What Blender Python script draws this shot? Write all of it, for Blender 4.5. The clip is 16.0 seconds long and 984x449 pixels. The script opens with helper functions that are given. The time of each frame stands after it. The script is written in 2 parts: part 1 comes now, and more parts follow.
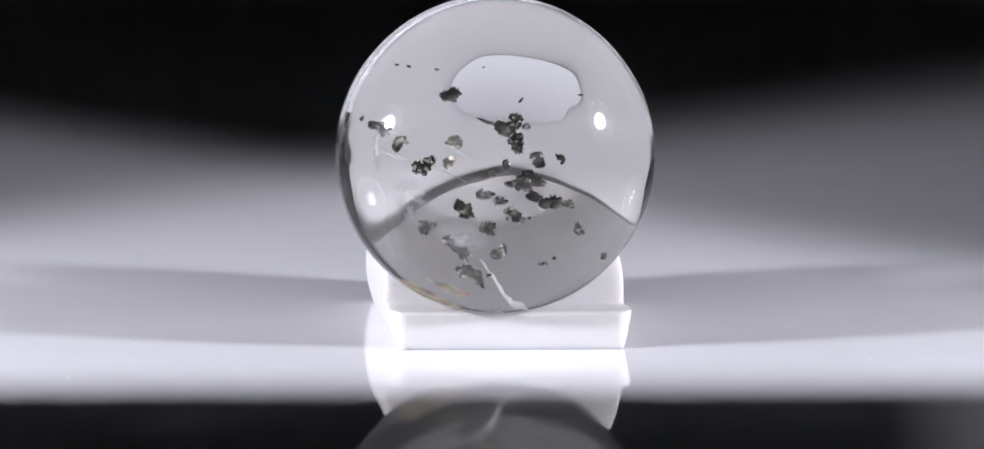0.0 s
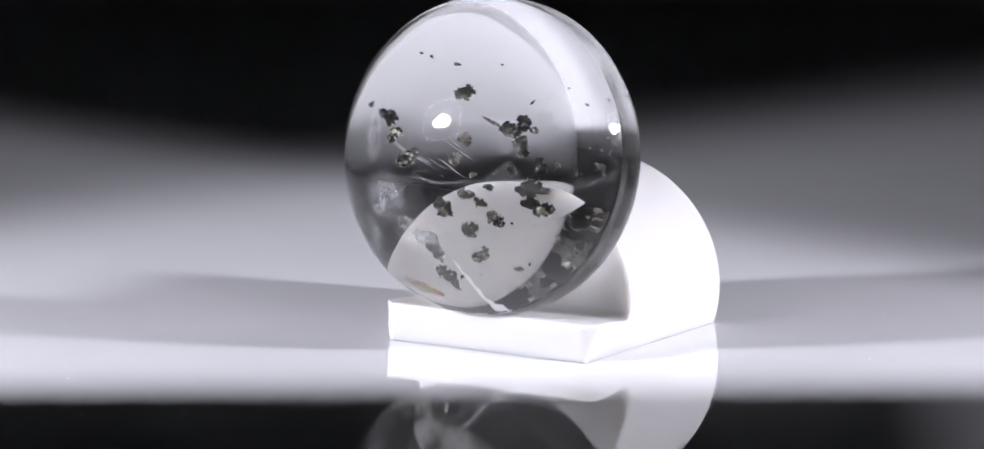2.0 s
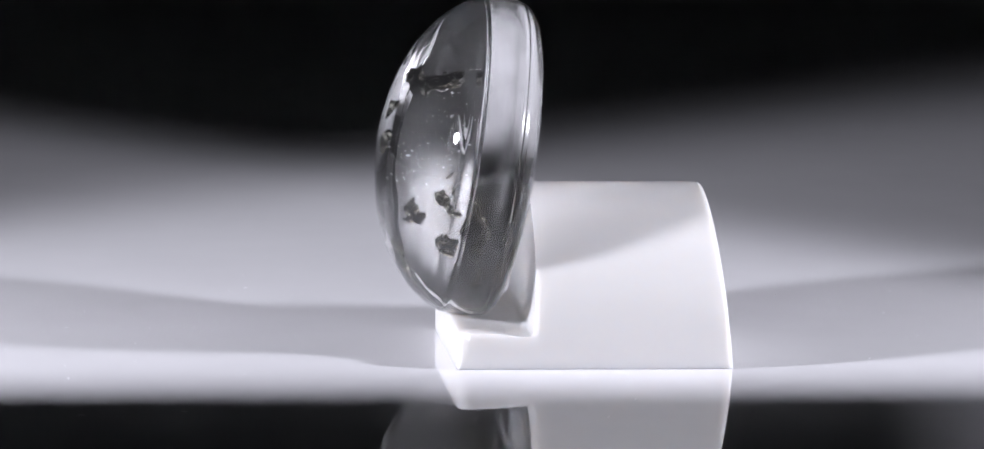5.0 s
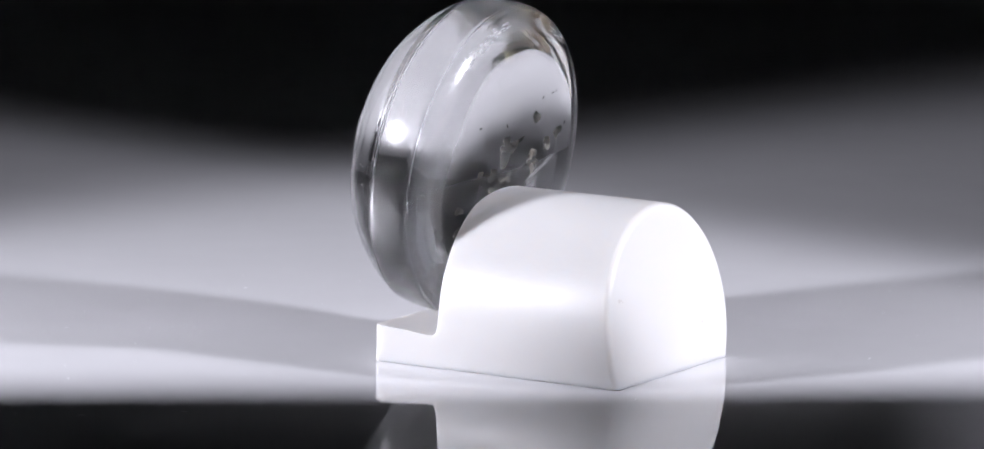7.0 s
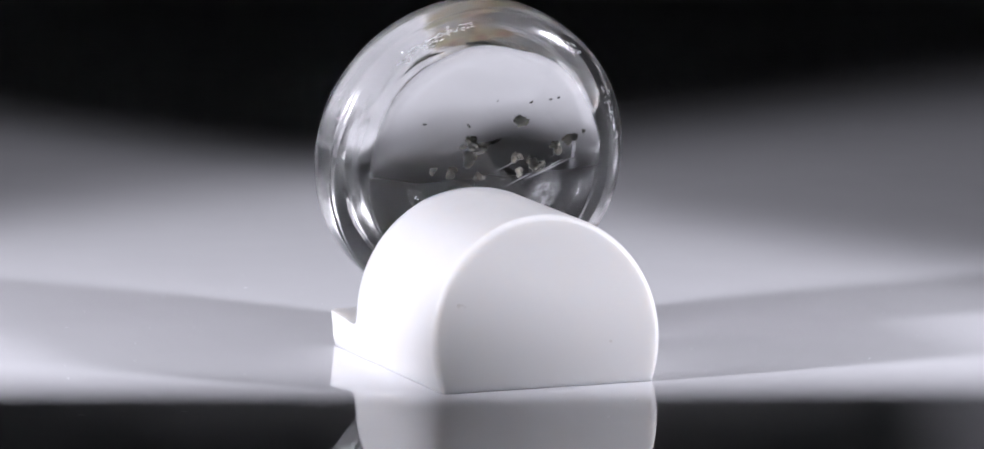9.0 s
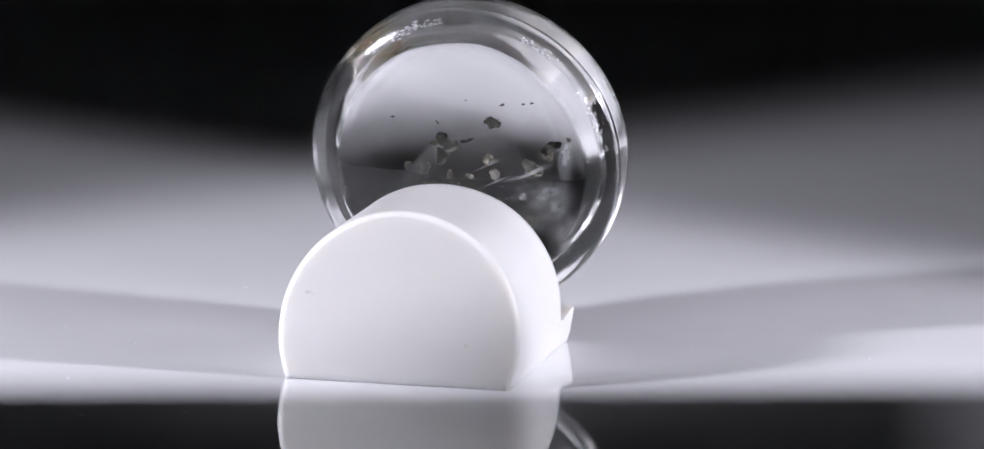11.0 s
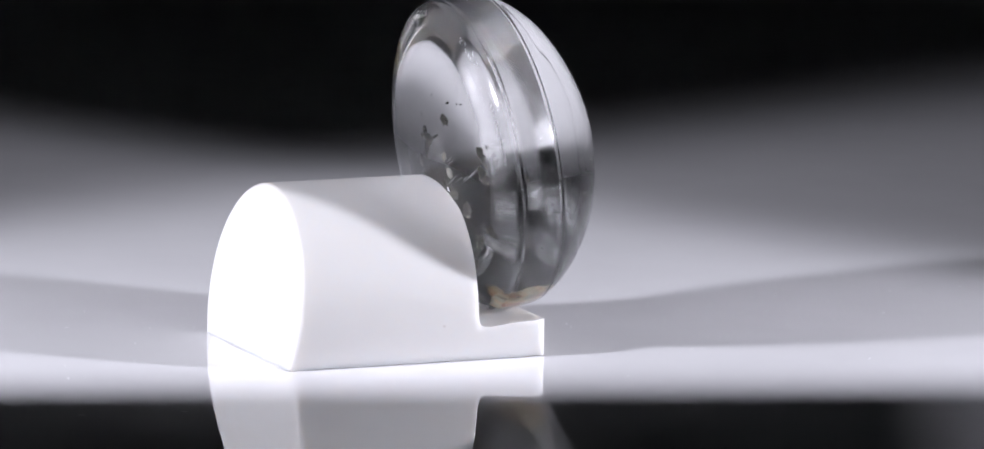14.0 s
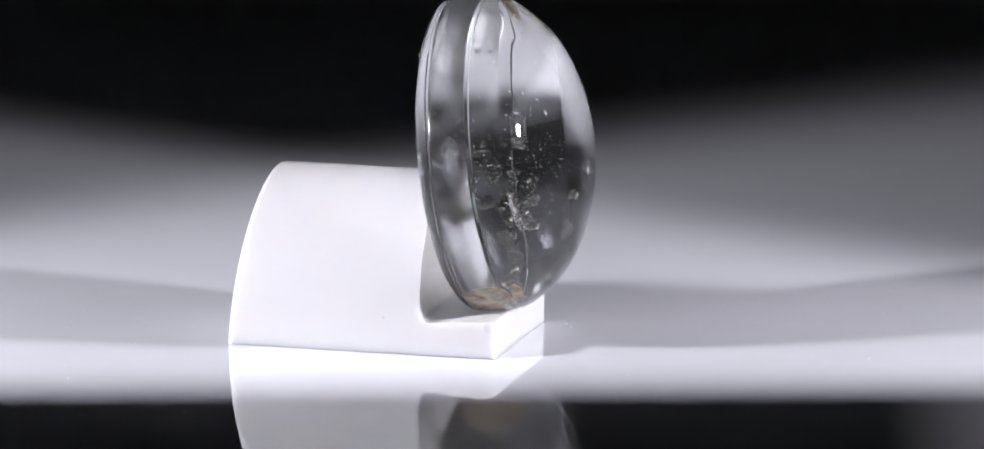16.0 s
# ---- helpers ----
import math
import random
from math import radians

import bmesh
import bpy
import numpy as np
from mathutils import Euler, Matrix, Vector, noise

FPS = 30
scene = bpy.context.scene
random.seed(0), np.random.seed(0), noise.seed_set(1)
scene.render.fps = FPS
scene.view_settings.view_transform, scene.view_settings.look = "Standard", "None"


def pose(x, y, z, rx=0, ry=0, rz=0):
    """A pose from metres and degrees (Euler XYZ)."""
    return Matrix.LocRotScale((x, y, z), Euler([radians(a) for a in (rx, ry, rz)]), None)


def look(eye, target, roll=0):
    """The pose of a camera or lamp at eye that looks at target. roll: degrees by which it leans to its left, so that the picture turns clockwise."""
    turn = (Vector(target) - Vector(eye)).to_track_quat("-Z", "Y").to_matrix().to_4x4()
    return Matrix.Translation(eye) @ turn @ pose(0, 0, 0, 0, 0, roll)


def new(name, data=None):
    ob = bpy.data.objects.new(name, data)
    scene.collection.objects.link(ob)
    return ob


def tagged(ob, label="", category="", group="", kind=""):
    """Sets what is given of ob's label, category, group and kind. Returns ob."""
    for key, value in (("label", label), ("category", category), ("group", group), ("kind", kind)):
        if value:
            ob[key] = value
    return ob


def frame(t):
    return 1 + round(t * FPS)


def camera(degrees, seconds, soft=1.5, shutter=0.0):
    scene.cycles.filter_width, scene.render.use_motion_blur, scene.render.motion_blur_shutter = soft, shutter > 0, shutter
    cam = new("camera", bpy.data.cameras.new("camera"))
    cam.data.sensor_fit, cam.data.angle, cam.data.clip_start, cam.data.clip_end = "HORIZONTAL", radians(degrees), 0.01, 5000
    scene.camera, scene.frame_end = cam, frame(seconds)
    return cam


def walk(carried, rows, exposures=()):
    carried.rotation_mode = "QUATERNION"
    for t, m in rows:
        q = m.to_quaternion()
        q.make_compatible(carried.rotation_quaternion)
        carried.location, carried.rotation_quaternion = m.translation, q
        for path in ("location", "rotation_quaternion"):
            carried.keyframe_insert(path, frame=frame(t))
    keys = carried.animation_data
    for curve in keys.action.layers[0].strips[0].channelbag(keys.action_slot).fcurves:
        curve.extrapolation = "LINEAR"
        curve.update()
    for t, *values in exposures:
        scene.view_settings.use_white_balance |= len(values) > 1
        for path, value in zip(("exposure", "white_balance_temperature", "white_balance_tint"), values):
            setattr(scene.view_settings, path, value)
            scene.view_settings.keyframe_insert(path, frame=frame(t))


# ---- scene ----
MM = 0.001
TAU = 2 * math.pi

# ---- camera: a long lens on a tripod ----
cam = camera(6.9, 16.0, soft=1.6)
EYE = Vector((0.0, -0.8795, 0.16485))
AIM = EYE + Vector((math.sin(radians(0.08)) * math.cos(radians(9.78)), math.cos(radians(9.78)), -math.sin(radians(9.78))))
walk(cam, [(0, look(EYE, AIM, 1.0)), (16, look(EYE, AIM, 1.0))])

# ---- light: two low lamps beside the set, in an otherwise dark studio ----
world = bpy.data.worlds.new("dark_studio")
world.use_nodes = True
world.node_tree.nodes["Background"].inputs["Strength"].default_value = 0.0
scene.world = world
scene.view_settings.exposure = 0.0

# side, x, y, height, then the beam: its azimuth, slope, half-angle and watts
LAMPS = [(-1, -247 * MM, -139 * MM, 116 * MM, -10, -23, 53.2, 6.6), (1, 269 * MM, -85 * MM, 113 * MM, -175.5, -9, 38.8, 5.8)]
LAMP_RADIUS = 15 * MM
FRONT = -25.2 * MM


def lamp_light(side, x, y, z, az, el, half, watts):
    data = bpy.data.lights.new("lamp_light", "SPOT")
    data.energy = watts
    data.color = (0.89, 0.885, 1.0)
    data.shadow_soft_size = LAMP_RADIUS
    blend = 0.2
    edge = (math.cos(radians(half)) - 0.5 * blend) / (1 - 0.5 * blend)
    data.spot_size = 2 * math.acos(edge)
    data.spot_blend = blend
    ob = new("lamp_light", data)
    eye, a, e = Vector((x, y, z)), radians(az), radians(el)
    ob.matrix_world = look(eye, eye + Vector((math.cos(e) * math.cos(a), math.cos(e) * math.sin(a), math.sin(e))))


for row in LAMPS:
    lamp_light(*row)


# ---- materials ----
def material(name, color, rough=0.5, metal=0.0, **more):
    m = bpy.data.materials.new(name)
    m.use_nodes = True
    b = m.node_tree.nodes["Principled BSDF"]
    b.inputs["Base Color"].default_value = (*color, 1)
    b.inputs["Roughness"].default_value = rough
    b.inputs["Metallic"].default_value = metal
    for key, value in more.items():
        b.inputs[key.replace("_", " ")].default_value = value
    return m


def nodes_of(m):
    return m.node_tree, m.node_tree.nodes["Principled BSDF"]


def noise_node(tree, scale, detail=4.0, rough=0.6):
    c = tree.nodes.new("ShaderNodeTexCoord")
    n = tree.nodes.new("ShaderNodeTexNoise")
    n.inputs["Scale"].default_value, n.inputs["Detail"].default_value, n.inputs["Roughness"].default_value = scale, detail, rough
    tree.links.new(c.outputs["Object"], n.inputs["Vector"])
    return n


def ramp_node(tree, source, stops):
    r = tree.nodes.new("ShaderNodeValToRGB")
    e = r.color_ramp.elements
    while len(e) < len(stops):
        e.new(0.5)
    for k, (p, c) in zip(e, stops):
        k.position, k.color = p, (*c, 1)
    tree.links.new(source, r.inputs["Fac"])
    return r


def bump_node(tree, bsdf, source, strength, distance):
    b = tree.nodes.new("ShaderNodeBump")
    b.inputs["Strength"].default_value, b.inputs["Distance"].default_value = strength, distance
    tree.links.new(source, b.inputs["Height"])
    tree.links.new(b.outputs["Normal"], bsdf.inputs["Normal"])


def floor_material():
    m = material("polished_acrylic", (0.86, 0.86, 0.88), 0.008, 0.0, IOR=1.56)
    tree, b = nodes_of(m)
    n = noise_node(tree, 60, 5)
    r = ramp_node(tree, n.outputs["Fac"], [(0.3, (0.84, 0.84, 0.86)), (0.7, (0.88, 0.88, 0.9))])
    tree.links.new(r.outputs["Color"], b.inputs["Base Color"])
    return m


def stand_material():
    m = material("white_resin", (0.585, 0.58, 0.57), 0.2, 0.0, IOR=1.48, Specular_IOR_Level=0.3, Subsurface_Weight=1.0, Subsurface_Scale=0.0025, Subsurface_Radius=(1.0, 0.92, 0.84))
    tree, b = nodes_of(m)
    n = noise_node(tree, 900, 3)
    grain = tree.nodes.new("ShaderNodeMapping")
    grain.inputs["Scale"].default_value = (0.06, 1.0, 2.2)
    tree.links.new(n.inputs["Vector"].links[0].from_socket, grain.inputs["Vector"])
    tree.links.new(grain.outputs["Vector"], n.inputs["Vector"])
    bump_node(tree, b, n.outputs["Fac"], 0.03, 0.0004)
    pits = noise_node(tree, 620, 2, 0.5)
    r = ramp_node(tree, pits.outputs["Fac"], [(0.76, (0.585, 0.58, 0.57)), (0.8, (0.5, 0.48, 0.46))])
    tree.links.new(r.outputs["Color"], b.inputs["Base Color"])
    scuffs = noise_node(tree, 150, 6, 0.75)
    q = ramp_node(tree, scuffs.outputs["Fac"], [(0.35, (0.36, 0.36, 0.36)), (0.7, (0.5, 0.5, 0.5))])
    tree.links.new(q.outputs["Color"], b.inputs["Roughness"])
    return m


def crystal_material(name="rock_crystal", rough=0.0, clear=1.0):
    m = material(name, (0.99, 0.99, 0.985), rough, 0.0, IOR=1.545, Transmission_Weight=clear)
    if rough:
        tree, b = nodes_of(m)
        n = noise_node(tree, 260, 5, 0.7)
        r = ramp_node(tree, n.outputs["Fac"], [(0.35, (rough * 0.55,) * 3), (0.7, (rough * 1.4,) * 3)])
        tree.links.new(r.outputs["Color"], b.inputs["Roughness"])
    return m


def black_material():
    m = material("black_felt", (0.005, 0.005, 0.0055), 0.9)
    tree, b = nodes_of(m)
    n = noise_node(tree, 200, 3)
    bump_node(tree, b, n.outputs["Fac"], 0.3, 0.001)
    return m


def pyrite_material(name="dark_pyrite", rough=0.08, dark=(0.035, 0.036, 0.03), light=(0.5, 0.48, 0.42)):
    m = material(name, light, rough, 1.0)
    tree, b = nodes_of(m)
    n = noise_node(tree, 1800, 4)
    r = ramp_node(tree, n.outputs["Fac"], [(0.4, dark), (0.62, light)])
    tree.links.new(r.outputs["Color"], b.inputs["Base Color"])
    facets = tree.nodes.new("ShaderNodeTexVoronoi")
    facets.inputs["Scale"].default_value = 1500
    c = tree.nodes.new("ShaderNodeTexCoord")
    tree.links.new(c.outputs["Object"], facets.inputs["Vector"])
    bump_node(tree, b, facets.outputs["Distance"], 0.9, 0.0006)
    return m


def haze_material(name, color, solid, scale):
    """A thin fracture: mostly clear, with patches that scatter light."""
    m = material(name, color, 0.9, 0.0, IOR=1.33, Specular_IOR_Level=0.0)
    tree, b = nodes_of(m)
    n = noise_node(tree, scale, 6, 0.7)
    r = ramp_node(tree, n.outputs["Fac"], [(0.38, (0, 0, 0)), (0.72, (solid, solid, solid))])
    c = tree.nodes.new("ShaderNodeTexCoord")
    away = tree.nodes.new("ShaderNodeVectorMath")
    away.operation = "DISTANCE"
    away.inputs[1].default_value = (0.5, 0.5, 0.5)
    tree.links.new(c.outputs["Generated"], away.inputs[0])
    fade = ramp_node(tree, away.outputs["Value"], [(0.1, (1, 1, 1)), (0.5, (0, 0, 0))])
    both = tree.nodes.new("ShaderNodeMath")
    both.operation = "MULTIPLY"
    tree.links.new(r.outputs["Color"], both.inputs[0])
    tree.links.new(fade.outputs["Color"], both.inputs[1])
    tree.links.new(both.outputs["Value"], b.inputs["Alpha"])
    return m


def stain_material():
    m = material("iron_stain", (0.5, 0.3, 0.1), 0.35)
    tree, b = nodes_of(m)
    n = noise_node(tree, 500, 4)
    r = ramp_node(tree, n.outputs["Fac"], [(0.35, (0.32, 0.14, 0.08)), (0.48, (0.55, 0.42, 0.24)), (0.6, (0.42, 0.43, 0.30)), (0.72, (0.75, 0.68, 0.55))])
    tree.links.new(r.outputs["Color"], b.inputs["Base Color"])
    n2 = noise_node(tree, 380, 3)
    a = ramp_node(tree, n2.outputs["Fac"], [(0.28, (0.15, 0.15, 0.15)), (0.55, (0.95, 0.95, 0.95))])
    tree.links.new(a.outputs["Color"], b.inputs["Alpha"])
    return m


def glow_material(name, color, strength):
    m = material(name, (0.8, 0.8, 0.8), 0.4)
    tree, b = nodes_of(m)
    b.inputs["Emission Color"].default_value = (*color, 1)
    b.inputs["Emission Strength"].default_value = strength
    return m


PYRITE = pyrite_material()
# brighter copy of the silvery pyrite: lamp glints put into its base colour
GLINT_SILVER = pyrite_material("glint_silver_pyrite", 0.22, (0.07, 0.07, 0.06), (0.88, 0.85, 0.74))
# pale fleck metal for two rear flakes, their lit look painted in
LIT_PALE = pyrite_material("lit_pale_flake", 0.4, (0.3, 0.29, 0.25), (0.65, 0.62, 0.54))
FROST = material("frosted_fracture", (0.85, 0.85, 0.85), 0.5)
NEEDLE = material("pale_needles", (0.85, 0.85, 0.87), 0.4, Alpha=0.5)
SPECK = material("white_specks", (0.8, 0.8, 0.82), 0.5)
VEIL = haze_material("milky_veil", (0.88, 0.89, 0.91), 0.95, 260)
STAIN = stain_material()
LED = glow_material("led", (0.93, 0.95, 1.0), 3.0)
GLOW = glow_material("lit_diffuser", (0.93, 0.95, 1.0), 0.01)
CASE = material("black_anodised_metal", (0.02, 0.02, 0.022), 0.45, 0.3)
FLOOR = floor_material()
STAND = stand_material()
CRYSTAL = crystal_material(clear=0.989)
GIRDLE = crystal_material("ground_crystal", 0.16, 1.0)
REAR = crystal_material("worn_crystal", 0.0, 1.0)
BLACK = black_material()


# ---- mesh helpers ----
def mesh_of(name, bm, mat, smooth=None):
    bmesh.ops.recalc_face_normals(bm, faces=bm.faces)
    me = bpy.data.meshes.new(name)
    if smooth is not None:
        for f in bm.faces:
            f.smooth = True
        for e in bm.edges:
            if len(e.link_faces) == 2 and e.calc_face_angle(0) > radians(smooth):
                e.smooth = False
    bm.to_mesh(me)
    bm.free()
    me.materials.append(mat)
    return me


def part(name, bm, mat, parent, label="", smooth=None):
    ob = new(name, mesh_of(name, bm, mat, smooth))
    ob.parent = parent
    if label:
        tagged(ob, label)
    return ob


def box(bm, x0, x1, y0, y1, z0, z1):
    vs = [bm.verts.new((x, y, z)) for x in (x0, x1) for y in (y0, y1) for z in (z0, z1)]
    for f in ((0, 1, 3, 2), (4, 6, 7, 5), (0, 4, 5, 1), (2, 3, 7, 6), (0, 2, 6, 4), (1, 5, 7, 3)):
        bm.faces.new([vs[i] for i in f])
    return bm


# ---- setting ----
def setting():
    bm = box(bmesh.new(), -1.5, 1.5, -1.5, 1.5, -0.02, 0)
    ground = new("floor", mesh_of("floor", bm, FLOOR))
    tagged(ground, "polished pale grey acrylic sheet, mirror glossy", "floor", kind="structure")
    for name, b in (("wall_north", (-1.5, 1.5, 1.5, 1.55, 0, 1.6)), ("wall_south", (-1.5, 1.5, -1.55, -1.5, 0, 1.6)),
                    ("wall_east", (1.5, 1.55, -1.55, 1.55, 0, 1.6)), ("wall_west", (-1.55, -1.5, -1.55, 1.55, 0, 1.6)),
                    ("ceiling", (-1.55, 1.55, -1.55, 1.55, 1.6, 1.65))):
        tagged(new(name, mesh_of(name, box(bmesh.new(), *b), BLACK)), "matt black studio cloth lost in the dark", "backdrop", kind="structure")


setting()


def dust():
    rng = random.Random(3)
    bm = bmesh.new()
    for _ in range(60):
        x, y = rng.uniform(-60, 60), rng.uniform(-45, 50)
        s, l = rng.uniform(0.03, 0.09), rng.choice((1, 1, 1, 2.5, 6))
        a = rng.uniform(0, math.pi)
        u, v = Vector((math.cos(a), math.sin(a), 0)) * s * l, Vector((-math.sin(a), math.cos(a), 0)) * s
        c = Vector((x, y, 0.004))
        low = [bm.verts.new((c + q) * MM) for q in (u, v, -u, -v)]
        top = bm.verts.new((c + Vector((0, 0, s))) * MM)
        for i in range(4):
            bm.faces.new((low[i], low[(i + 1) % 4], top))
    tagged(new("dust", mesh_of("dust", bm, SPECK)), "fine pale dust and lint on the glossy floor", "dust", kind="stuff")


dust()


# ---- display stand: a white half-round bar with a low ledge cut into its front ----
def stand():
    radius, mid, top = 13.25, 5.08, 18.33
    yf, yn, yb = -3.96, 4.41, 26.1
    half = 48
    low = math.asin(-mid / radius)
    stations = []
    for k in range(7):
        a = k / 6 * math.pi / 2
        stations.append((yf + 1.2 * (1 - math.cos(a)) if k else yf, 4.17 - 0.35 * (1 - min(1, k / 3)) ** 2, 1.2 * (1 - math.sin(a))))
    stations += [(0.5, 4.0, 0), (3.0, 3.72, 0), (3.8, 3.8, 0), (4.15, 4.1, 0), (4.32, 4.7, 0), (yn, 6.2, 0), (yn + 0.02, top, 0)]
    stations += [(10, top, 0), (17, top, 0)]
    tail = [(yb - 0.6 * (1 - math.sin(k / 6 * math.pi / 2)), 0.6 * (1 - math.cos(k / 6 * math.pi / 2))) for k in range(7)]
    stations += [(y, top, 0) for y, inset in tail]
    bm = bmesh.new()
    rings = []
    for j, (y, cap, cut) in enumerate(stations):
        ring = []
        for i in range(2 * half + 1):
            a = low + (math.pi - 2 * low) * i / (2 * half)
            inset = tail[j - len(stations) + 7][1] if j >= len(stations) - 7 else 0
            x, z = (radius - inset) * math.cos(a), mid + (radius - inset) * math.sin(a)
            z = 0 if i in (0, 2 * half) else max(0, z)
            if z > cap:
                z = cap
            x = math.copysign(max(0, min(abs(x), 12.9 - cut if cut else 99)), x)
            yy = y - (2.3 * z / top if j >= len(stations) - 7 else 0)
            ring.append(bm.verts.new(((x + 3.21) * MM, yy * MM, z * MM)))
        rings.append(ring)
    for a, b in zip(rings, rings[1:]):
        for i in range(2 * half):
            bm.faces.new((a[i], a[i + 1], b[i + 1], b[i]))
        bm.faces.new((a[-1], a[0], b[0], b[-1]))
    bm.faces.new(rings[0])
    bm.faces.new(list(reversed(rings[-1])))
    bmesh.ops.remove_doubles(bm, verts=bm.verts, dist=1e-6)
    bmesh.ops.dissolve_degenerate(bm, edges=bm.edges, dist=1e-6)
    sharp = [e for e in bm.edges if len(e.link_faces) == 2 and e.calc_face_angle(0) > radians(50) and max(v.co.z for v in e.verts) > 0.1 * MM]
    bmesh.ops.bevel(bm, geom=sharp, offset=0.4 * MM, segments=3, affect="EDGES", profile=0.5, clamp_overlap=True)
    ob = new("display_stand", mesh_of("display_stand", bm, STAND, 35))
    ob.modifiers.new("even_shading", "WEIGHTED_NORMAL").keep_sharp = True
    return tagged(ob, "white resin half-round display stand with a low front ledge", "stand")


# ---- stone: a domed crystal with a girdle band, leaning back on the stand ----
PX = 1 / 14.78 * MM


def smooth_profile(points, n):
    out = []
    for i in range(len(points) - 1):
        p0 = points[max(i - 1, 0)]
        p1, p2 = points[i], points[i + 1]
        p3 = points[min(i + 2, len(points) - 1)]
        for k in range(n):
            t = k / n
            out.append(tuple(0.5 * (2 * b + (c - a) * t + (2 * a - 5 * b + 4 * c - d) * t * t + (3 * b - a - 3 * c + d) * t ** 3)
                             for a, b, c, d in zip(p0, p1, p2, p3)))
    return out + [points[-1]]


def disc_at(bm, centre, normal, rx, ry, spin, rough, thick, rng, n=16):
    """A jagged little plate with two faces and a rim."""
    turn = Vector(normal).to_track_quat("Z", "Y").to_matrix() @ Matrix.Rotation(spin, 3, "Z")
    swell = [rng.uniform(0.7, 1.0) for _ in range(5)]
    radii = [swell[i * 5 // n] * (1 - rough * rng.random() * (1.0 if i % 2 else 0.35)) for i in range(n)]
    rows = []
    for h, k in ((-thick, 0.8), (0, 1.0), (thick, 0.75)):
        row = []
        for i in range(n):
            a = TAU * (i + 0.3 * rng.random()) / n
            v = Vector((rx * radii[i] * k * math.cos(a), ry * radii[i] * k * math.sin(a), h * (0.7 + 0.6 * rng.random())))
            row.append(bm.verts.new(Vector(centre) + turn @ v))
        rows.append(row)
    for a, b in zip(rows, rows[1:]):
        for i in range(n):
            j = (i + 1) % n
            bm.faces.new((a[i], a[j], b[j], b[i]))
    for row, h in ((rows[0], -thick), (rows[-1], thick)):
        c = bm.verts.new(Vector(centre) + turn @ Vector((rx * 0.1, 0, h * 1.3)))
        for i in range(n):
            bm.faces.new((row[i], row[(i + 1) % n], c))


def fleck(base, forward, lobes, rng, mat=None):
    """One metallic fleck of ragged plates that overlap, in units of the stone's drawing."""
    bm = bmesh.new()
    lean = Vector((rng.uniform(-0.6, 0.6), -1, rng.uniform(-0.4, 0.4)))
    for x, z, rx, rz, tilt in lobes:
        for k in range(3 if min(rx, rz) > 5 else 1):
            shift, size = (0.45, 0.75) if k else (0, 1)
            c = Vector((x + shift * rx * rng.uniform(-1, 1), -forward + rng.uniform(-0.35, 0.35) * min(rx, rz), z + shift * rz * rng.uniform(-1, 1)))
            normal = lean + Vector((rng.uniform(-0.5, 0.5), 0, rng.uniform(-0.5, 0.5)))
            disc_at(bm, c * PX, normal, rx * size * 1.55 * PX, rz * size * 1.55 * PX, radians(tilt), 0.6, 0.16 * min(rx, rz) * PX, rng, 18)
    part("pyrite_fleck", bm, mat or (GLINT_SILVER if forward > -20 else PYRITE), base)


def ribbon(bm, points, width, normal):
    """A thin cracked sheet edge along a row of points."""
    pts = [Vector(p) * PX for p in points]
    last = None
    for i, p in enumerate(pts):
        w = 1.5 * width[i] * PX
        d = Vector(normal).normalized()
        row = [bm.verts.new(p + d * w), bm.verts.new(p + Vector((0.6, 0, 0.6)) * w * 0.5), bm.verts.new(p - d * w)]
        if last:
            for k in range(3):
                bm.faces.new((last[k], last[(k + 1) % 3], row[(k + 1) % 3], row[k]))
        last = row


def sheet(bm, centre, u, v, bulge, rng, n=10):
    """A gently curved, ragged-edged sheet."""
    u, v = Vector(u), Vector(v)
    w = u.cross(v).normalized()
    grid = []
    for i in range(n + 1):
        row = []
        for j in range(n + 1):
            p, q = 2 * i / n - 1, 2 * j / n - 1
            k = 1 - 0.22 * (p * p * q * q) - 0.12 * rng.random() * max(abs(p), abs(q))
            p, q = p * k, q * k
            row.append(bm.verts.new((Vector(centre) + u * p + v * q + w * (bulge * (p * p + 0.6 * q * q) + 2.0 * math.sin(4 * p + 2 * q))) * PX))
        grid.append(row)
    for i in range(n):
        for j in range(n):
            bm.faces.new((grid[i][j], grid[i + 1][j], grid[i + 1][j + 1], grid[i][j + 1]))


def speck_cloud(bm, centre, spread, count, size, rng):
    for _ in range(count):
        c = Vector([m + s * rng.gauss(0, 0.5) for m, s in zip(centre, spread)])
        s = size * rng.uniform(0.4, 1.3)
        vs = [bm.verts.new((c + Vector([rng.uniform(-s, s) for _ in range(3)])) * PX) for _ in range(4)]
        for f in ((0, 1, 2), (0, 1, 3), (0, 2, 3), (1, 2, 3)):
            bm.faces.new([vs[i] for i in f])


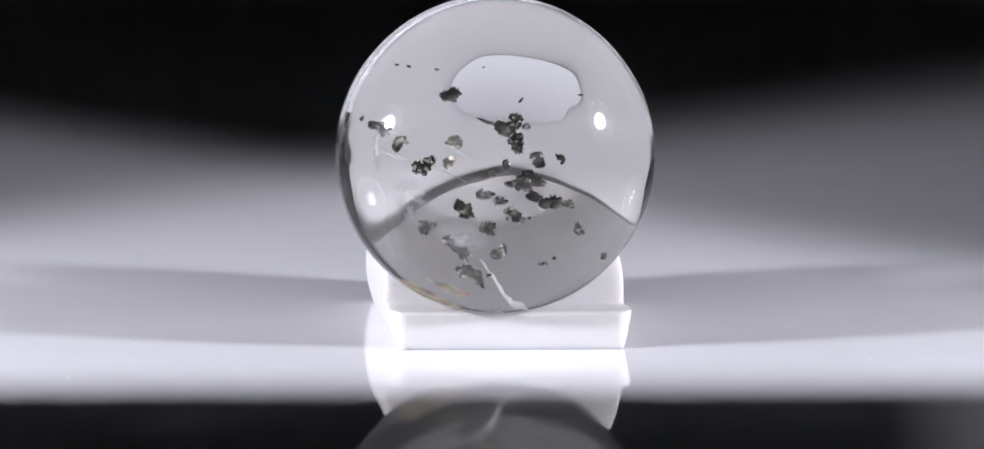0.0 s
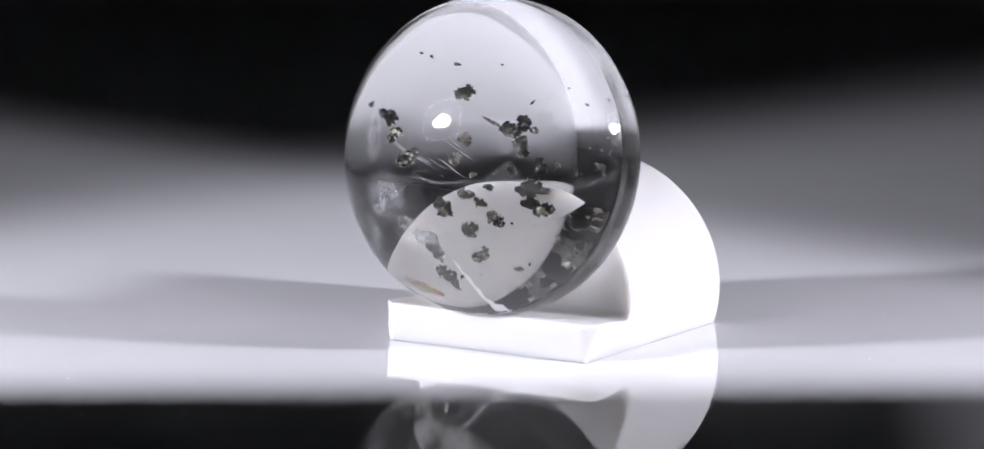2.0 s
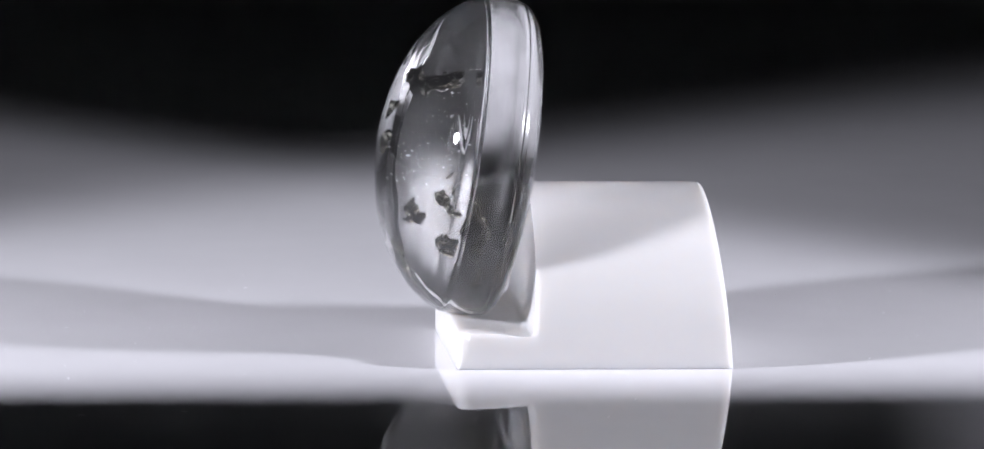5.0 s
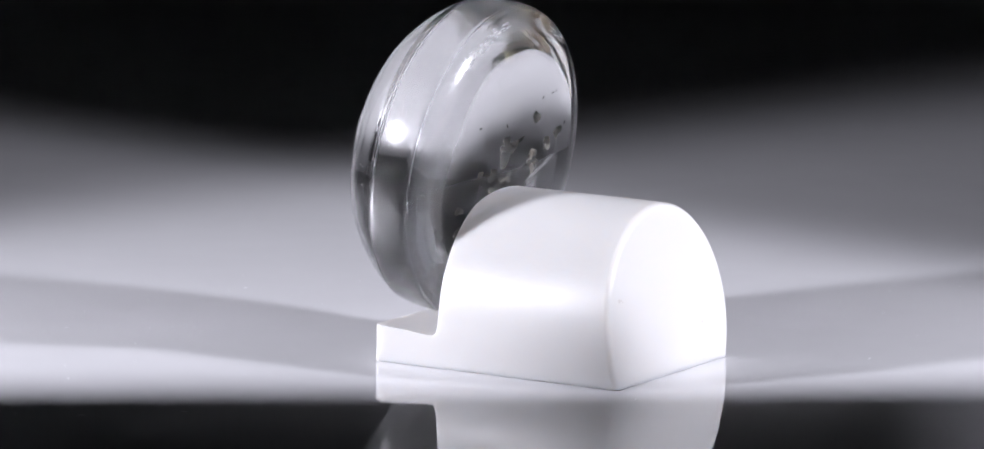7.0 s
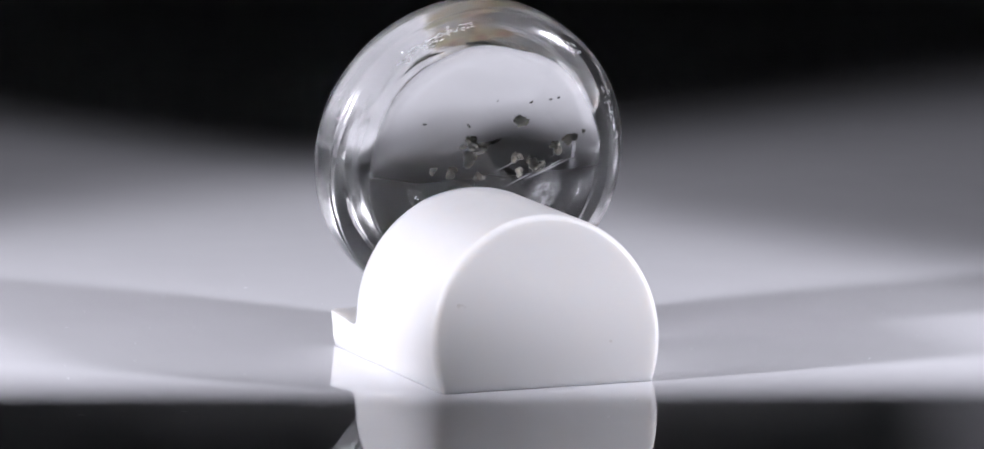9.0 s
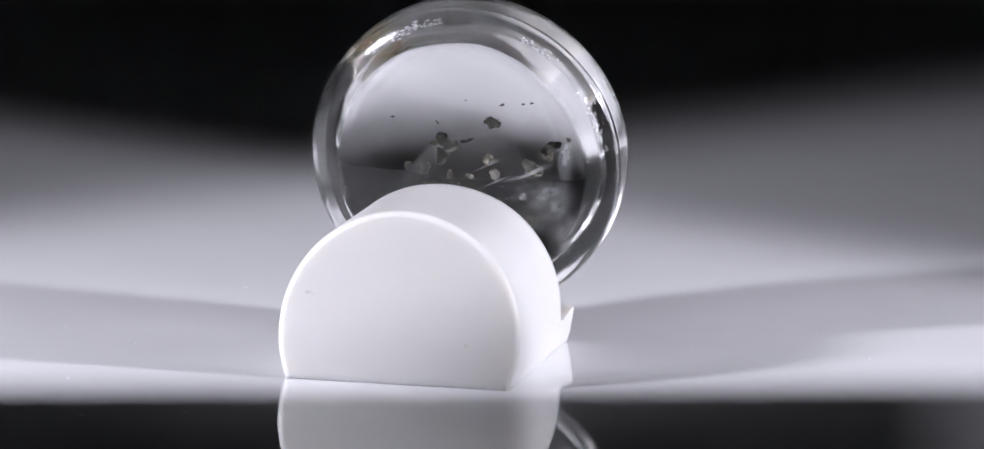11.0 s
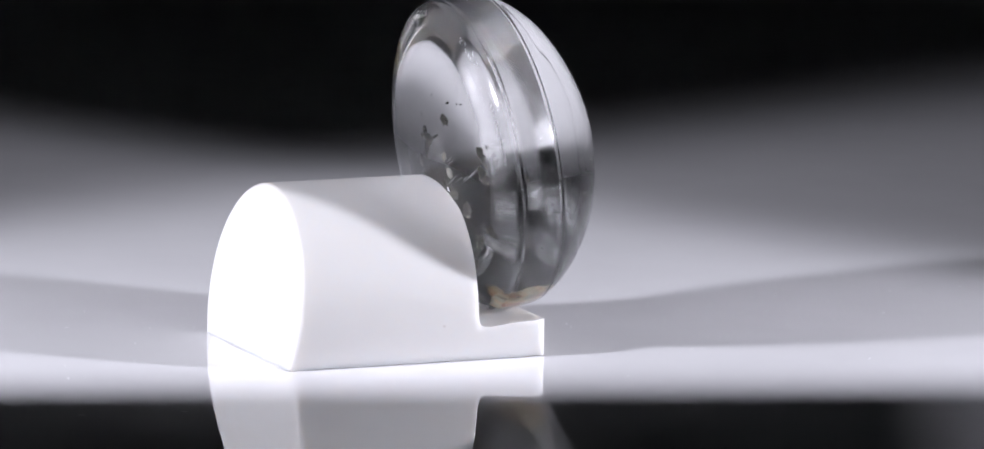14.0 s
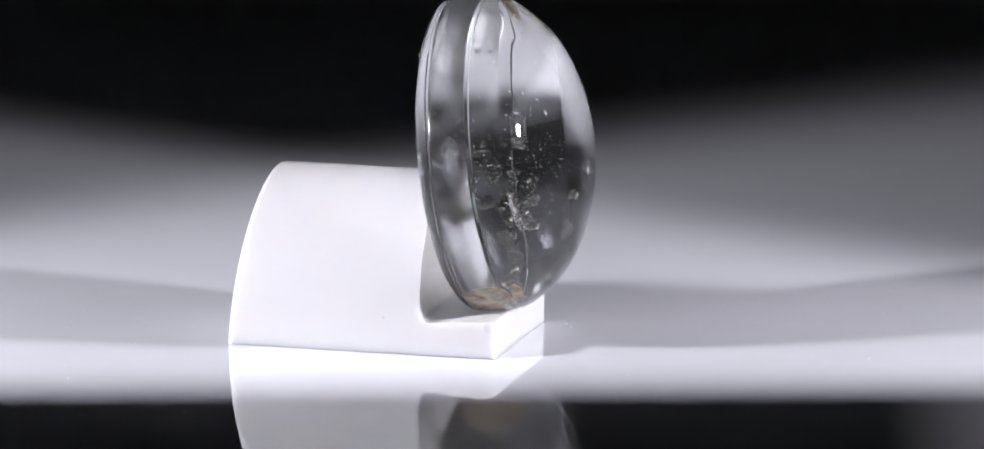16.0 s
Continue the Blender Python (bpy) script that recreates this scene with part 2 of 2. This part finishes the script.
def stone():
    rng = random.Random(7)
    base = new("gemstone")
    front = [(0.0, 169), (32, 168), (60, 165), (95, 158), (130, 147), (165, 131), (200, 108), (226, 83), (245, 57), (254, 39)]
    back = [(254, -33), (248, -43), (231, -54), (204, -62), (150, -72), (100, -79), (50, -83), (0.0, -85)]
    prof = smooth_profile(front, 6) + [(252.6, 37.2), (252.8, 36.0), (255.2, 34.0), (256, 30), (257.2, 14), (257.5, 0), (257, -12), (256, -25), (255, -29.0), (253, -31.5)] + smooth_profile(back, 6)
    bm = bmesh.new()
    seg = 200
    rings = []

    def at(r, a, ang):
        p = Vector((r * math.cos(ang), -a, r * math.sin(ang)))
        k = noise.noise(p * 0.009) * 1.2 + noise.noise(p * 0.02 + Vector((5, 1, 2))) * 0.12
        return (p + p.normalized() * k) * PX

    for r, a in prof:
        rings.append([bm.verts.new(at(0, a, 0))] if r < 0.5 else [bm.verts.new(at(r, a, TAU * i / seg)) for i in range(seg)])
    for k, (a, b) in enumerate(zip(rings, rings[1:])):
        for i in range(seg):
            j = (i + 1) % seg
            if len(a) == 1:
                f = bm.faces.new((a[0], b[j], b[i]))
            elif len(b) == 1:
                f = bm.faces.new((a[i], a[j], b[0]))
            else:
                f = bm.faces.new((a[i], a[j], b[j], b[i]))
            f.material_index = 1 if -57 < prof[k][1] <= 38 else (2 if prof[k][1] <= -57 else 0)
    body = part("crystal", bm, CRYSTAL, base, "clear polished crystal body with a girdle band", smooth=60)
    body.data.materials.append(GIRDLE)
    body.data.materials.append(REAR)

    # metallic flecks: how far forward, then for each lobe x, up, half-width, half-height and tilt
    fleck(base, -60, [(-9, 41, 13.9, 3.9, -25), (14, 33, 14.4, 8.8, -20), (30, 43, 8.5, 8.6, 0), (30, 15, 10.5, 12.7, 20), (43, 35, 6.1, 4.8, 0)], rng)
    fleck(base, -66, [(-58, 74, 9.2, 7.2, 0), (-49, 78, 6.7, 7, 0), (-52, 69, 5, 3.9, 0)], rng)
    fleck(base, -66, [(-70, 105, 5.8, 1.9, -10)], rng)
    fleck(base, -66, [(-119, 110, 3.3, 1.3, -20), (-105, 108, 3.2, 1.5, 0)], rng)
    fleck(base, -40, [(-173, 46, 3.8, 4, 0)], rng)
    fleck(base, -40, [(-155, 37, 8.3, 6.2, 0), (-145, 34, 8.4, 8.9, 30)], rng)
    fleck(base, -10, [(-131, 19, 10, 6.6, 0), (-134, 11, 7.2, 7.5, 0)], rng)
    fleck(base, 16, [(-110, -17, 8.9, 8.7, 0), (-99, -12, 9.2, 11.3, 0), (-93, -7, 6.7, 6.1, 0), (-103, -24, 8.1, 4.4, 0)], rng)
    fleck(base, 2, [(-51, -70, 8.3, 10.3, 30), (-42, -80, 10.9, 8, 0), (-40, -72, 5.5, 6.9, 0)], rng)
    fleck(base, -5, [(-8, -27, 6.7, 4.9, 0)], rng)
    fleck(base, -6, [(-21, -54, 7.2, 7.1, 0), (-13, -55, 8.2, 5.2, 0)], rng)
    fleck(base, -8, [(2, -63, 7, 6.6, 0), (10, -64, 5.3, 4.1, 0)], rng)
    fleck(base, -14, [(21, -79, 8.7, 8.2, 0), (30, -85, 7.1, 8.5, 0)], rng)
    fleck(base, -11, [(-15, -100, 8, 8.1, 0), (-6, -96, 6.2, 6.5, 0), (-9, -107, 8, 4.1, 0)], rng)
    fleck(base, -15, [(2, -133, 8.7, 6.3, 0), (10, -129, 6.1, 8.6, 0)], rng)
    fleck(base, -29, [(109, -97, 6.6, 6.6, 0), (113, -102, 7, 4.2, 0)], rng)
    fleck(base, -9, [(63, -148, 6.9, 3.7, 0)], rng)
    fleck(base, -9, [(79, -140, 3, 2.5, 0)], rng)
    fleck(base, 14, [(-67, -120, 11.3, 8, 0), (-54, -125, 10.3, 13.2, 35), (-45, -139, 8.4, 10.8, 20)], rng)
    fleck(base, 7, [(-47, -162, 11.3, 8.5, 0), (-34, -166, 10.3, 8.5, 0), (-26, -175, 7.5, 5.1, 0)], rng)
    fleck(base, -66, [(38, -38, 13, 8.6, 0), (52, -34, 12.2, 6.3, 0), (45, -26, 7, 6.3, 0), (62, -38, 7.4, 3.9, 0)], rng)
    fleck(base, -47, [(66, -64, 9.2, 7.9, 0), (78, -61, 9.5, 8.1, 0)], rng)
    fleck(base, -52, [(52, -54, 9.7, 7.3, 0)], rng)
    fleck(base, -58, [(55, -1, 7.5, 4.9, 0), (59, -10, 7.5, 8.1, 0)], rng)
    fleck(base, -66, [(17, -15, 5.9, 7.1, 0)], rng)
    fleck(base, 18, [(-104, -102, 7.8, 9.7, 0), (-95, -99, 6.9, 7.3, 0)], rng)
    fleck(base, -5, [(17, -41, 7.1, 4.2, 0)], rng)
    fleck(base, -64, [(36, 71, 1.9, 4.6, -30)], rng)
    fleck(base, -50, [(87, -4, 5.9, 4.9, 0), (90, -9, 3.4, 4.1, 0)], rng)
    fleck(base, -44, [(142, -131, 4.7, 5, 0)], rng)
    fleck(base, -5, [(94, -65, 7.6, 6, 0), (100, -68, 5, 5.1, 0)], rng)
    fleck(base, 7, [(-21, -184, 4.7, 3.7, 0)], rng)
    fleck(base, 10, [(-12, -168, 3.7, 2.8, 0)], rng)
    fleck(base, -10, [(8, -159, 1.8, 1.8, 0)], rng)
    fleck(base, -66, [(-11, 110, 2, 1, 0)], rng)
    fleck(base, -60, [(110, 75, 4.2, 1.2, -15)], rng)
    fleck(base, -20, [(45, -85, 2.6, 2.1, 0)], rng)
    fleck(base, -70, [(-52, 18, 9, 6, 20), (-46, 12, 5, 5, 0)], rng, LIT_PALE)
    fleck(base, -68, [(-57, -10, 9, 7, 0)], rng, LIT_PALE)

    # a pale crack that runs down to the rim, with branches along it
    bm = bmesh.new()
    ribbon(bm, [(-24, -14, -146), (-18, -12, -152), (-13, -9, -161), (-5, -4, -168), (1, 0, -177), (6, 4, -182), (11, 8, -192), (20, 12, -198), (24, 15, -209), (33, 18, -212), (44, 20, -210), (50, 20, -222)],
           [0.5, 1.2, 0.8, 1.8, 1.1, 2.2, 1.4, 2.6, 1.6, 2.4, 1.6, 0.8], (1, 0.3, 0.7))
    ribbon(bm, [(20, 12, -203), (36, 14, -207), (47, 16, -219)], [2, 4, 2], (0.2, 0.3, 1))
    ribbon(bm, [(-70, 5, -222), (-40, 8, -229), (-12, 10, -228), (14, 10, -232)], [2, 4, 2.5, 3], (0.1, 0.4, 1))
    part("crack", bm, FROST, base, "pale frosted crack near the rim")

    # needles near the back
    bm = bmesh.new()
    for k in range(7):
        c = Vector((rng.uniform(-120, -30), rng.uniform(45, 62), rng.uniform(-25, 15)))
        d = Vector((-1, 0.15, 0.5 + rng.uniform(-0.1, 0.1))).normalized() * rng.uniform(14, 45)
        n = Vector((0.5, 0, 1)).normalized() * rng.uniform(0.4, 1.3)
        vs = [bm.verts.new((c + q) * PX) for q in (d, n, -d, -n, Vector((0, 1.2, 0)), Vector((0, -1.2, 0)))]
        for f in ((0, 1, 4), (1, 2, 4), (2, 3, 4), (3, 0, 4), (1, 0, 5), (2, 1, 5), (3, 2, 5), (0, 3, 5)):
            bm.faces.new([vs[i] for i in f])
    part("needles", bm, NEEDLE, base, "bundle of fine pale needles")

    for centre, u, v, bulge in (((-125, -45, -70), (48, 20, 6), (-6, 12, 46), 9), ((-60, -60, -120), (60, 10, -10), (4, 14, 40), 8), 
                                ((-150, -20, -120), (26, 20, -20), (4, 18, 36), 6),
                                ((-165, 10, 10), (14, 30, 10), (4, 8, 40), 5)):
        bm = bmesh.new()
        sheet(bm, centre, u, v, bulge, rng)
        part("veil", bm, VEIL, base, "milky healed fracture")

    bm = bmesh.new()
    sheet(bm, (-98, -4, -206), (50, 4, -21), (-2, 34, 3), -5, rng)
    sheet(bm, (-72, -30, -200), (36, 4, -12), (5, 16, 12), 4, rng)
    part("iron_stain", bm, STAIN, base, "rust and yellow stained fracture at the rim")

    # scuffs along the bevel behind the girdle
    bm = bmesh.new()
    for first, last, count in ((48, 82, 90), (115, 132, 30), (150, 175, 40)):
        for _ in range(count):
            a, r = radians(rng.uniform(first, last)), rng.gauss(233, 4)
            c = Vector((r * math.cos(a), 47 + rng.gauss(0, 2.5), r * math.sin(a)))
            along = Vector((-math.sin(a), 0.2, math.cos(a))) * rng.uniform(1, 6)
            side = Vector((math.cos(a), 0.5, math.sin(a))) * rng.uniform(0.5, 1.8)
            vs = [bm.verts.new((c + q) * PX) for q in (along, side, -along, Vector((0, 1.2, 0)))]
            for f in ((0, 1, 2), (0, 1, 3), (1, 2, 3), (0, 3, 2)):
                bm.faces.new([vs[i] for i in f])
    tagged(part("scuffs", bm, FROST, base, "fine white scuffs along the bevelled rim"), kind="stuff")

    bm = bmesh.new()
    speck_cloud(bm, (-90, -30, -20), (110, 60, 50), 200, 0.9, rng)
    speck_cloud(bm, (0, 0, -20), (220, 70, 130), 380, 0.9, rng)
    speck_cloud(bm, (110, 10, 0), (70, 40, 60), 90, 0.8, rng)
    tagged(part("specks", bm, SPECK, base, "scattered tiny white specks"), kind="stuff")
    return tagged(base, "clear polished rock crystal with dark metallic flecks", "gemstone")


# ---- the lamps: a bright centre in a ring of small diodes, with a flag that cuts the beam ----
def studio_lamp(side, x, y, z, *rest):
    base = new("studio_lamp")
    base.matrix_world = pose(x, y, 0, 0, 0, math.degrees(math.atan2(-8 * MM - y, -x)))
    lean = Matrix.Translation((0, 0, z)) @ pose(0, 0, 0, 0, 18, 0)

    def turned(profile, n):
        bm = bmesh.new()
        rings = [[bm.verts.new(lean @ Vector((bx * MM, r * MM * math.cos(TAU * i / n), r * MM * math.sin(TAU * i / n)))) for i in range(n)] for bx, r in profile]
        for a, b in zip(rings, rings[1:]):
            for i in range(n):
                bm.faces.new((a[i], a[(i + 1) % n], b[(i + 1) % n], b[i]))
        return bm, rings

    bm, rings = turned(((-66, 28), (-64, 36), (-18, 52), (-17, 57), (-12, 57), (-12, 53)), 48)
    bm.faces.new(rings[0])
    bm.faces.new(rings[-1])
    part("housing", bm, CASE, base, smooth=40)
    bm, rings = turned(((-11.9, 16), (-11.6, 16.5), (-11.6, 52), (-11.9, 52.5)), 48)
    part("diffuser", bm, GLOW, base, "lit white diffuser ring")
    diode = mesh_of("diode", box(bmesh.new(), -0.5 * MM, 0.4 * MM, -4.2 * MM, 4.2 * MM, -1.6 * MM, 1.6 * MM), LED)
    for radius, count in ((45, 18),):
        for i in range(count):
            ob = new("diode", diode)
            ob.parent = base
            ob.matrix_basis = lean @ pose(-11.2 * MM, -radius * MM * math.sin(TAU * i / count), radius * MM * math.cos(TAU * i / count), 360 * i / count)
    bm = box(bmesh.new(), -60 * MM, -10 * MM, -25 * MM, 25 * MM, 0.1 * MM, 3 * MM)
    box(bm, -44 * MM, -36 * MM, -4 * MM, 4 * MM, 2 * MM, z - 10 * MM)
    part("foot", bm, CASE, base)
    tagged(base, "black round studio lamp with a ring of white diodes", "lamp", "studio lamps")


# an unseen level board added under each beam: its edge ends the light along one line on the floor
def flag(side, x, y, z, *rest):
    eye, share = Vector((x, y, z)), 0.62
    inner, outer = -side * (64 if side < 0 else 78) * MM, side * 150 * MM
    rim = [eye + (Vector((px, py + 0.105 * px, 0)) - eye) * share for px, py in ((outer, FRONT), (inner, FRONT), (inner, FRONT - 90 * MM), (outer, FRONT - 90 * MM))]
    centre = (rim[0] + rim[2]) / 2
    base = new("flag")
    base.matrix_world = pose(centre.x, centre.y, 0)
    bm = bmesh.new()
    top = [bm.verts.new((p.x - centre.x, p.y - centre.y, p.z)) for p in rim]
    low = [bm.verts.new((p.x - centre.x, p.y - centre.y, p.z - 1.5 * MM)) for p in rim]
    bm.faces.new(top)
    bm.faces.new(low)
    for k in range(4):
        bm.faces.new((top[k], top[(k + 1) % 4], low[(k + 1) % 4], low[k]))
    part("board", bm, BLACK, base)
    part("post", box(bmesh.new(), -2 * MM, 2 * MM, -2 * MM, 2 * MM, 2.1 * MM, centre.z - 1.6 * MM), CASE, base)
    part("foot", box(bmesh.new(), -14 * MM, 14 * MM, -14 * MM, 14 * MM, 0.1 * MM, 2 * MM), CASE, base)
    tagged(base, "level matt black board on a post that trims the lamp's beam", "flag", "flags")


for row in LAMPS:
    studio_lamp(*row)
    flag(*row)
STAND_OB = stand()
STONE_OB = stone()
STONE_IN_STAND = pose(1.4 * MM, -0.2 * MM, 21.0 * MM, -8, 0, -0.5)


# ---- what moves: stand and stone turn together about the vertical axis ----
def motions():
    rows = []
    for k in range(33):
        t = k * 0.5
        rows.append((t, pose(0, 0, 0.02 * MM, 0, 0, 6.6 - 18.09 * t)))
    walk(STAND_OB, rows)
    walk(STONE_OB, [(t, m @ STONE_IN_STAND) for t, m in rows])


motions()
